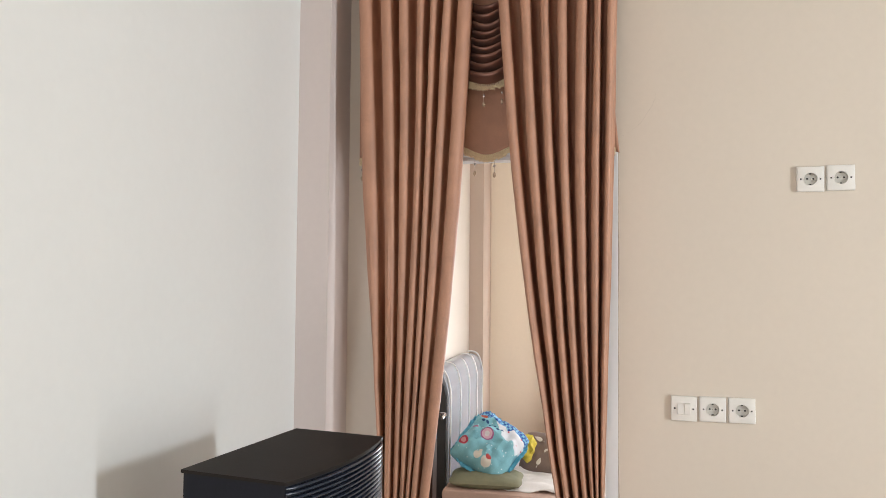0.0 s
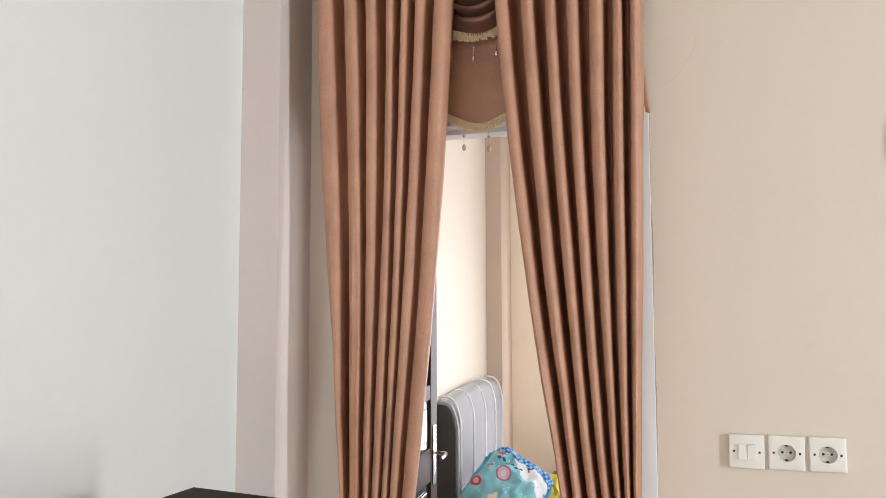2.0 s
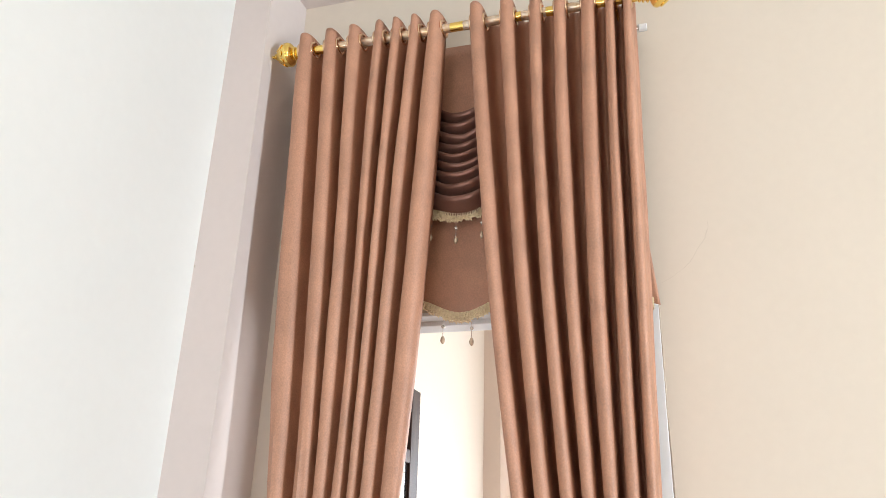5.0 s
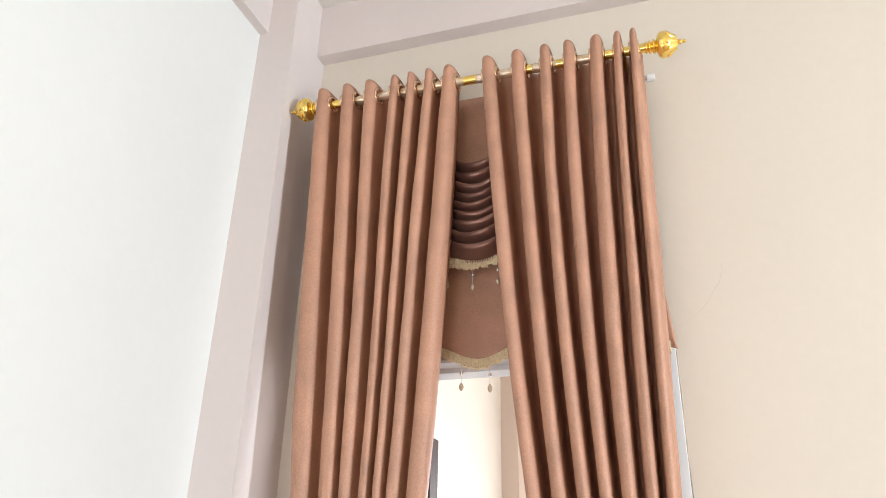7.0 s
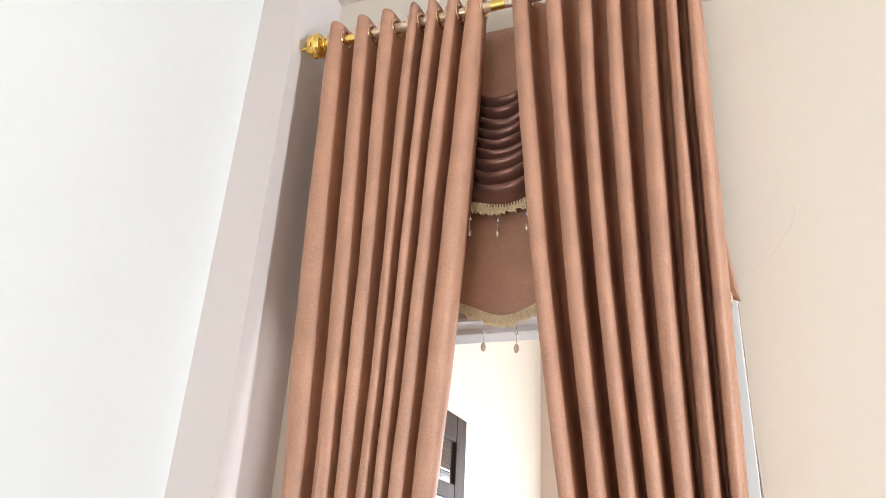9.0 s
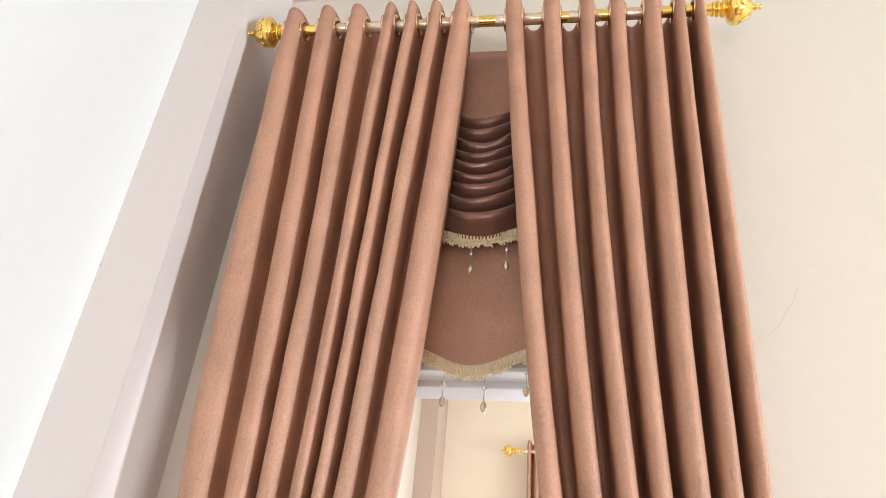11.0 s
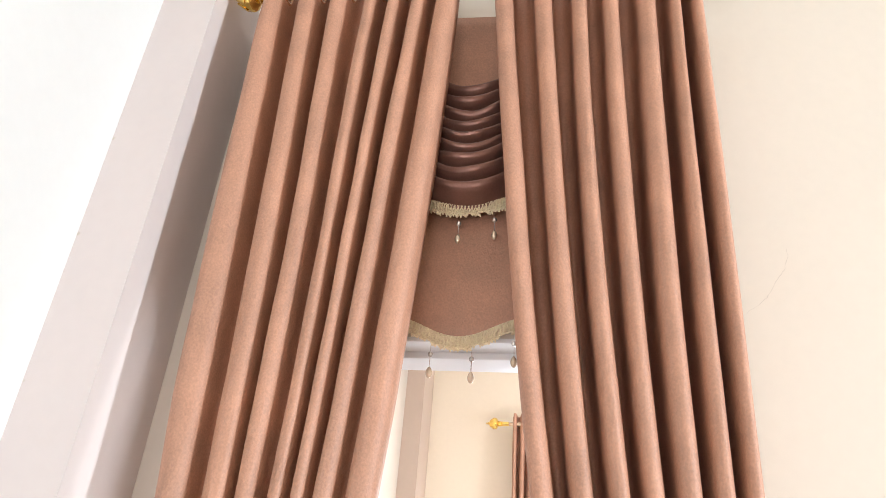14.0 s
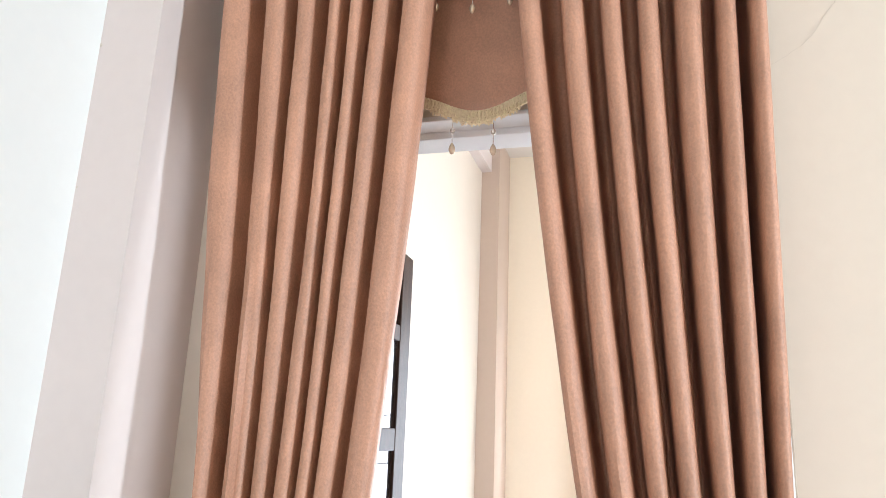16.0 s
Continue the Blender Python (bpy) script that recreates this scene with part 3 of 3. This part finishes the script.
# ---- valance ----
def valance():
    x0, x1 = -0.835, 0.125
    mid, period = -0.343, 0.25
    ob = thing("valance", "brown swagged valance with golden lace and bead drops over the doorway", "valance")

    def hem(x):
        return 2.073 + 0.038 * math.sin(math.pi * (x - mid) / period) ** 2

    n = 150
    rows = []
    for k in range(25):
        f = k / 24
        row = []
        for i in range(n + 1):
            xe = 0.080 + 0.045 * f * f
            x = x0 + (xe - x0) * i / n
            z = 2.862 + (hem(x) - 2.862) * f
            y = -0.050 + 0.010 * f + 0.003 * math.sin(x * 26 + 1.3) * f + (0.008 * math.exp(-((z - 2.842) / 0.02) ** 2) * -1)
            row.append((x, y, z))
        rows.append(row)
    part("panel", sheet(rows), CLOTH, ob, smooth=True).modifiers.new("thick", "SOLIDIFY").thickness = 0.002

    # draped swag folds over the panel
    rows = []
    m = 234
    for k in range(m + 1):
        f = k / m
        row = []
        for i in range(81):
            u = -1 + 2 * i / 80
            x = mid + 0.114 * u
            folds = 9
            kf = min(folds - 1, int(f * folds))
            ph = f * folds - kf
            edges = (2.620, 2.586, 2.552, 2.520, 2.490, 2.464, 2.436, 2.403, 2.370, 2.332)
            sag = (0.082 - 0.016 * kf / folds) * (u * u) + 0.003 * u * math.sin(kf * 2.1)
            # each fold has a proud rounded ridge, then tucks deep back under itself
            steps = ((0, 0, 0.10), (0.12, 0.75, 0.0), (0.22, 0.97, 0.04), (0.34, 1.0, 0.16), (0.46, 0.93, 0.33), (0.58, 0.76, 0.50), (0.70, 0.52, 0.65),
                     (0.82, 0.26, 0.80), (0.92, 0.06, 0.95), (1, 0, 1.1))
            a, b = next((p, q) for p, q in zip(steps, steps[1:]) if ph <= q[0] + 1e-9)
            g = (ph - a[0]) / (b[0] - a[0])
            lobe, fall = a[1] + (b[1] - a[1]) * g, a[2] + (b[2] - a[2]) * g
            size = 0.040 if kf < 8 else 0.034
            wob = 0.25 * noise.noise(Vector((u * 1.6, kf * 1.7, 0.3)))
            y = -0.056 - 0.0025 * kf * (1 - u ** 4) - size * lobe * (1 - 0.88 * u ** 6) * (1 + wob)
            z = edges[kf] + (edges[kf + 1] - edges[kf]) * fall + sag
            z += 0.004 * noise.noise(Vector((u * 1.2, kf * 0.9, 4.0)))
            row.append((x, y, z))
        rows.append(row)
    part("swag", sheet(rows), SATIN, ob, "draped satin swag with stacked folds", smooth=True, recalc=False).modifiers.new("thick", "SOLIDIFY").thickness = 0.0015

    def lace(xa, xb, line, y, n):
        """A woven braid with a fringe of loops under it."""
        rows = []
        for zo, yo in ((0.014, 0.0), (0.013, -0.0030), (0.010, -0.0022), (0.004, -0.0010), (-0.002, -0.0010), (-0.006, -0.0022), (-0.008, -0.0032), (-0.009, 0.0)):
            rows.append([(xa + (xb - xa) * i / n, y + yo - 0.0020 * (i % 2), line(xa + (xb - xa) * i / n) + zo) for i in range(n + 1)])
        band = part("braid", sheet(rows), LACE, ob, "golden woven braid", smooth=True)
        # two cords cross over the braid in small lozenges
        for phase in (0, math.pi):
            path = []
            steps = int((xb - xa) / 0.0016)
            for i in range(steps + 1):
                x = xa + (xb - xa) * i / steps
                path.append((x, y - 0.0052, line(x) + 0.0035 + 0.0075 * math.sin(x * 480 + phase)))
            part("cord", tube(path, 0.0012, 5), LACE, band, smooth=True)
        fr = bmesh.new()
        r = random.Random(5)
        k = int((xb - xa) / 0.0029)
        for i in range(k):
            x = xa + (xb - xa) * (i + 0.5) / k
            z = line(x) - 0.008
            if noise.noise(Vector((x * 75, 0.5, y * 9))) > 0.30:
                continue
            ln, tilt, w = r.uniform(0.004, 0.0095), r.uniform(-0.003, 0.003), r.uniform(0.0013, 0.0021)
            yy = y + r.uniform(-0.003, 0.001)
            prev = None
            for s in range(5):
                g = s / 4
                c = Vector((x + tilt * g * g, yy - 0.003 * math.sin(math.pi * g), z - ln * g))
                ww = w * (0.75 + 0.5 * math.sin(math.pi * g))
                ring = [fr.verts.new(c + Vector(o)) for o in ((-ww, 0, 0), (0, -ww * 0.7, 0), (ww, 0, 0), (0, ww * 0.7, 0))]
                if prev:
                    for j in range(4):
                        fr.faces.new((prev[j], prev[(j + 1) % 4], ring[(j + 1) % 4], ring[j]))
                prev = ring
            fr.faces.new(prev)
        tagged(part("fringe", fr, LACE, band, "golden looped fringe", smooth=True), kind="stuff")
        return band

    def upper(x):
        return 2.328 + 0.056 * ((x - mid) / 0.155) ** 2

    lace(mid - 0.120, mid + 0.112, upper, -0.076, 104)
    lace(x0, x1 - 0.014, hem, -0.042, 300)

    # bead drops under both braids
    drop = None
    places = [(mid - 0.007 + 0.0665 * k, -0.084, upper(mid - 0.007 + 0.0665 * k) - 0.030, 0.96) for k in (-1, 0, 1)]
    places += [(-0.389 + 0.0725 * k, -0.043, hem(-0.389 + 0.0725 * k) - 0.027, 1.0) for k in range(-6, 7)]
    for x, y, z, s in places:
        m = pose(x, y, z, 0, 0, 0) @ Matrix.Diagonal((s, s, s, 1))
        if drop is None:
            thread = [(0.0006, 0.012), (0.0006, -0.006), (0.0010, -0.012), (0.0006, -0.0145), (0.0010, -0.017), (0.0006, -0.0195), (0.0011, -0.022), (0.0006, -0.030)]
            drop = part("bead_drop", lathe(thread[::-1], 8), CHROME, ob, "thin beaded thread with glass drop", smooth=True)
            drop.matrix_basis = m
            bead = part("bead", lathe([(0.0010, -0.0095), (0.0036, -0.0085), (0.0048, -0.005), (0.0036, -0.0015), (0.0010, -0.0005)], 14), PEARL, drop,
                        "silvery round bead", smooth=True)
            tear = part("glass_drop", lathe([(0.0008, -0.0485), (0.0030, -0.0470), (0.0054, -0.0425), (0.0060, -0.0385), (0.0046, -0.0330), (0.0020, -0.0290),
                                             (0.0010, -0.0280)], 14), BEAD, drop, "amber glass drop", smooth=True)
        else:
            again = twin(drop, m, ob)
            again["label"] = "thin beaded thread with glass drop"
            twin(bead, pose(0, 0, 0), again), twin(tear, pose(0, 0, 0), again)
    return ob


valance()


# ---- sockets and switch ----
def plate_base(name, label, at, turn, hole=0.0):
    """A square cover with rounded edges and, for a socket, a round well through it."""
    ob = new(name)
    ob.matrix_basis = pose(*at, 0, turn, 0)
    tagged(ob, label, "switch" if "switch" in name else "socket", "wall plates")
    s, n = 0.0422, 40
    if hole:
        loops = [(s, -0.0005, 1), (s, -0.0085, 1), (s - 0.0008, -0.0102, 1), (s - 0.0030, -0.0112, 1), (hole + 0.0022, -0.0112, 0), (hole + 0.0012, -0.0122, 0),
                 (hole, -0.0114, 0), (hole - 0.0006, -0.0008, 0)]
        rows = []
        for size, y, square in loops:
            ring = []
            for i in range(n):
                a = 2 * math.pi * i / n
                c, d = math.cos(a), math.sin(a)
                k = size / max(abs(c), abs(d)) if square else size
                ring.append((c * k, y, d * k))
            rows.append(ring)
        part("cover", sheet(rows, closed=True), PLATE, ob, smooth=True)
    else:
        part("cover", boxed(-s, s, -0.0112, -0.0005, -s, s, bevel=0.003, seg=3), PLATE, ob, smooth=True)
    for x in (-0.030, 0.030):
        part("screw", boxed(x - 0.0030, x + 0.0030, -0.0117, -0.0100, -0.0032, 0.0032, bevel=0.001, seg=1), HOLE, ob, "dark screw slot")
    return ob


def socket(at, turn):
    ob = plate_base("wall_socket", "white square two-pin wall socket on the cream wall", at, turn, 0.0205)
    well = part("well", lathe([(0.0203, -0.0008), (0.0203, -0.0028)], 32, "y"), SOCKET, ob, "grey recessed socket face", smooth=True)
    part("bridge", boxed(-0.0185, 0.0185, -0.0062, -0.0026, -0.0048, 0.0062, bevel=0.0012), SOCKET, well)
    for x in (-0.0095, 0.0095):
        part("pin_hole", lathe([(0.0033, -0.0060), (0.0033, -0.0066)], 12, "y"), HOLE, well).location = (x, 0, 0.001)
    part("earth_screw", lathe([(0.0022, -0.0060), (0.0022, -0.0070)], 10, "y"), CHROME, well).location = (0, 0, 0.001)
    for z in (-0.0180, 0.0180):
        part("earth_clip", boxed(-0.0028, 0.0028, -0.0090, -0.0026, z - 0.0016, z + 0.0016), HOLE, well, "dark earth clip")
    return ob


def switch(at, turn):
    ob = plate_base("light_switch", "white square double light switch on the cream wall", at, turn)
    for x0, x1, tip in ((-0.021, -0.0004, 1), (0.0004, 0.021, -1)):
        rock = part("rocker", boxed(x0, x1, -0.0175, -0.0105, -0.0195, 0.0195, bevel=0.0015), PLATE, ob, "white rocker")
        for v in rock.data.vertices:
            if v.co.y < -0.0145:
                v.co.y += 0.0022 * tip * v.co.z / 0.0195
    return ob


for i, (x, z, t) in enumerate(((0.3385, 1.1975, 0.8), (0.4315, 1.1985, 0.3), (0.5245, 1.1990, -0.2))):
    switch((x, 0, z), t) if i == 0 else socket((x, 0, z), t)
socket((0.7425, 0, 1.9765), 0.3), socket((0.8350, 0, 1.9795), -0.4)


# ---- black cabinet with a curved louvred front, beside the left wall ----
def louvred_cabinet():
    ob = thing("tower_cabinet", "tall black cabinet with a matt top and curved glossy louvred front", "cabinet", at=(-0.751, -1.030, 0), turn=-7.1)
    w, h = 0.225, 1.23   # half width along y, height
    d0, d1, bulge = 0.0, 0.258, 0.032

    def outline(inset=0.0, n=24):
        pts = [(d0 + inset, w - inset), (d0 + inset, -w + inset)]
        for i in range(n + 1):
            f = -1 + 2 * i / n
            pts.append((d1 + bulge * (1 - f * f) - inset, f * (w - inset)))
        return pts

    def slab(z0, z1, inset, bevel=0.0):
        bm = bmesh.new()
        lo = [bm.verts.new((x, y, z0)) for x, y in outline(inset)]
        hi = [bm.verts.new((x, y, z1)) for x, y in outline(inset)]
        bm.faces.new(lo[::-1]), bm.faces.new(hi)
        for i in range(len(lo)):
            j = (i + 1) % len(lo)
            bm.faces.new((lo[i], lo[j], hi[j], hi[i]))
        if bevel:
            es = [e for e in bm.edges if e.verts[0].co.z == z1 and e.verts[1].co.z == z1]
            bmesh.ops.bevel(bm, geom=es, offset=bevel, segments=2, affect="EDGES")
        return bm

    part("top", slab(h - 0.007, h, 0.0, 0.002), BLACKTOP, ob, "matt black top board", smooth=True)
    part("body", slab(0.03, h - 0.0075, 0.004), NAVYBLACK, ob)
    part("plinth", slab(0.0, 0.03, 0.03), NAVYBLACK, ob)
    ribs = []
    for zo, out in ((0.0042, -0.012), (0.0040, -0.002), (0.0032, 0.002), (0.0016, 0.0042), (-0.0006, 0.0045), (-0.0026, 0.0025), (-0.0038, -0.003), (-0.0041, -0.012)):
        row = []
        for i in range(27):
            f = -1 + 2 * i / 26
            row.append((d1 + bulge * (1 - f * f) + out + 0.003 - 0.008 * abs(f) ** 14, f * (w - 0.004), zo))
        ribs.append(row)
    rib = part("louvre", sheet(ribs), GLOSSBLACK, ob, "glossy black curved louvre", smooth=True)
    rib.matrix_basis = pose(0, 0, h - 0.015)
    for k in range(1, 60):
        twin(rib, pose(0, 0, h - 0.015 - 0.0107 * k), ob)
    part("door", slab(0.05, h - 0.69, 0.001), GLOSSBLACK, ob, "plain glossy black lower front")
    return ob


louvred_cabinet()


# ---- bedroom ----
def cushion(w, h, t, n=28, pinch=0.10, seed=1, rough=0.004):
    """A stuffed pillow in the xy plane, thickness along z."""
    bm = bmesh.new()
    for side in (1, -1):
        vs = []
        for i in range(n + 1):
            row = []
            for j in range(n + 1):
                u, v = -1 + 2 * i / n, -1 + 2 * j / n
                k = 1 - pinch * (1 - abs(u)) * abs(v) ** 3 - pinch * (1 - abs(v)) * abs(u) ** 3 - 0.13 * (abs(u) * abs(v)) ** 3
                hgt = max(0, (1 - abs(u) ** 2.6)) ** 0.55 * max(0, (1 - abs(v) ** 2.6)) ** 0.55
                wr = rough * noise.noise(Vector((u * 4 + seed, v * 4, side * 2.0))) * 2
                row.append(bm.verts.new((u * w / 2 * k, v * h / 2 * k, side * (t / 2 * hgt + wr * hgt))))
            vs.append(row)
        for a, b in zip(vs, vs[1:]):
            for j in range(n):
                bm.faces.new((a[j], a[j + 1], b[j + 1], b[j]))
    bmesh.ops.remove_doubles(bm, verts=bm.verts, dist=0.0008)
    return bm


def bed():
    ob = thing("bed", "double bed with grey vinyl headboard and rumpled white sheet", "bed")
    y0, y1, x1 = 1.50, 2.94, 0.95
    part("base", boxed(-0.88, x1, y0, y1, 0.04, 0.24, bevel=0.01), BEDWOOD, ob, "pale brown bed base")
    part("mattress", boxed(-0.88, x1, y0, y1, 0.24, 0.41, bevel=0.03), TICKING, ob, "pale rosy mattress", smooth=True)
    rows = []
    for i in range(61):
        x = -0.52 + (x1 + 0.52) * i / 60
        row = []
        for j in range(61):
            v = j / 60
            y = y0 + 0.05 + 0.02 * noise.noise(Vector((x * 6, 0, 2))) + (y1 - y0 - 0.05) * v
            crease = abs(noise.noise(Vector((x * 3.5, y * 9, 5.0))))
            z = 0.416 + 0.020 * (1 - min(1, crease * 3)) + 0.014 * max(0, noise.noise(Vector((x * 5, y * 6, 1.0)))) + 0.004 * noise.noise(Vector((x * 17, y * 19, 3.0)))
            row.append((x, y, z))
        rows.append(row)
    part("sheet", sheet(rows), SHEET, ob, "rumpled white sheet", smooth=True).modifiers.new("thick", "SOLIDIFY").thickness = 0.003
    # headboard: a thick padded body with rounded front top edge
    prof = [(-1.012, 0.06), (-0.915, 0.06), (-0.892, 0.25), (-0.888, 0.85), (-0.895, 0.95), (-0.913, 1.015), (-0.940, 1.050), (-0.985, 1.060), (-1.012, 1.052)]
    prof = prof[:2] + flowing(prof[2:], 4)
    ya, yb = 1.72, 2.87
    rows = []
    for i in range(33):
        y = ya + (yb - ya) * i / 32
        arch = 0.02 * (1 - (2 * i / 32 - 1) ** 2) - 0.012 * (abs(2 * i / 32 - 1) ** 8)
        rows.append([(x, y, z + arch * (z / 1.06)) for x, z in prof])
    bm = sheet(rows, closed=True)
    vs = list(bm.verts)
    k = len(prof)
    bm.faces.new(vs[:k]), bm.faces.new(vs[-k:])
    head = part("headboard", bm, GREYQUILT, ob, "grey vinyl headboard with white piping", smooth=True)
    bm = sheet([[(-1.012 + (x + 1.012) * 0.90, y, 0.06 + (z - 0.06) * 0.975) for x, z in prof] for y in (ya - 0.020, ya - 0.001)], closed=True)
    vs = list(bm.verts)
    bm.faces.new(vs[:k]), bm.faces.new(vs[-k:])
    part("end_panel", bm, BLACKVINYL, head, "black vinyl end of the headboard")
    for y in (1.76, 2.05, 2.34, 2.62, 2.84):
        part("piping", tube([(x + 0.003, y, z + 0.012) for x, z in prof[2:-1]], 0.0065), WHITEVINYL, head, "white piping", smooth=True)
    return ob


bed()


def pillow(name, bm, mat, m, label, category):
    ob = thing(name, label, category)
    ob.matrix_basis = m
    part("cover", bm, mat, ob, smooth=True)
    return ob


pil = pillow("pillow", cushion(0.39, 0.43, 0.24, seed=2, rough=0.024, pinch=0.17), PRINT, pose(-0.640, 1.775, 0.604, 46, 2, 16) @ pose(0, 0, 0, 0, 0, -36),
             "turquoise printed pillow leaning against the headboard", "pillow")
rows = []
for k in range(5):
    row = []
    for i in range(240):
        a = 2 * math.pi * i / 240
        wave = math.sin(38 * a + 1.2 * math.sin(5 * a))
        out = (k / 4) * (0.026 + 0.006 * math.sin(7 * a))
        cx, cy = math.cos(a), math.sin(a)
        px, py = math.copysign(abs(cx) ** 0.5, cx), math.copysign(abs(cy) ** 0.5, cy)
        row.append(((0.168 + out) * px, (0.186 + out) * py, 0.010 * (k / 4) * wave + 0.012 * (k / 4) * math.sin(3 * a + 1)))
    rows.append(row)
ruffle = part("ruffle", sheet(rows, closed=True), material("blue ruffle cloth", (0.10, 0.38, 0.52), 0.8, vary=0.4, scale=40, fine=260, bump=0.3), pil,
              "pleated blue ruffle round the seam", smooth=True)
ruffle.modifiers.new("thick", "SOLIDIFY").thickness = 0.002
pillow("pillow", cushion(0.46, 0.30, 0.09, seed=5), OLIVE, pose(-0.64, 1.66, 0.448, 2, 0, 4), "flat olive pillow under the printed pillow", "pillow")
cus = pillow("cushion", cushion(0.40, 0.32, 0.14, seed=7), TAUPE, pose(-0.30, 2.08, 0.497, 50, 4, -8), "taupe cushion with pale leaf print on the bed", "cushion")
for x, y, r, turn in ((-0.02, 0.01, 0.034, 20), (-0.085, 0.075, 0.028, 70), (0.06, 0.05, 0.030, -35), (-0.05, -0.075, 0.026, -10), (0.09, -0.06, 0.030, 50)):
    bm = bmesh.new()
    bmesh.ops.create_uvsphere(bm, u_segments=14, v_segments=7, radius=1)
    for v in bm.verts:
        v.co = Vector((v.co.x * r * 0.5 * (1 - 0.5 * v.co.y), v.co.y * r, v.co.z * 0.0025))
    box(bm, -0.0012, 0.0012, -r * 1.9, -r * 0.8, -0.0015, 0.0015)
    part("leaf_print", bm, LEAFPRINT, cus).matrix_basis = pose(x, y, 0.0655, 0, 0, turn)
flower = thing("cloth_flower", "crumpled yellow cloth flower lying against the cushion", "ornament", at=(-0.430, 1.96, 0.575))
bm = bmesh.new()
bmesh.ops.create_icosphere(bm, subdivisions=3, radius=0.050)
for v in bm.verts:
    v.co *= 1 + 0.5 * noise.noise(v.co * 38) + 0.25 * noise.noise(v.co * 90)
    v.co.z *= 1.5
part("petals", bm, YELLOW, flower, smooth=True)

# a matching curtain and rod on the bedroom's end wall
far_rod = curtain_rod("curtain_rod", "gold curtain rod with ornate finials on the bedroom end wall", -0.44, 0.62, FAR - 0.15, ROD_Z, FAR, [(-0.40, 0.55)])
rows = curtain_rows([-0.365 + 0.05 * i for i in range(5)], [-0.360 + 0.045 * i for i in range(5)], [-0.355 + 0.04 * i for i in range(5)],
                    2.908, 0.05, 24, 14, 0.04, 21, (0.5, 0.5))
far_curtain = thing("curtain", "brown eyelet curtain gathered beside the bedroom window", "curtain", at=(0, FAR - 0.15 - ROD_Y, 0))
part("cloth", sheet(rows), CLOTH, far_curtain, smooth=True, recalc=False)
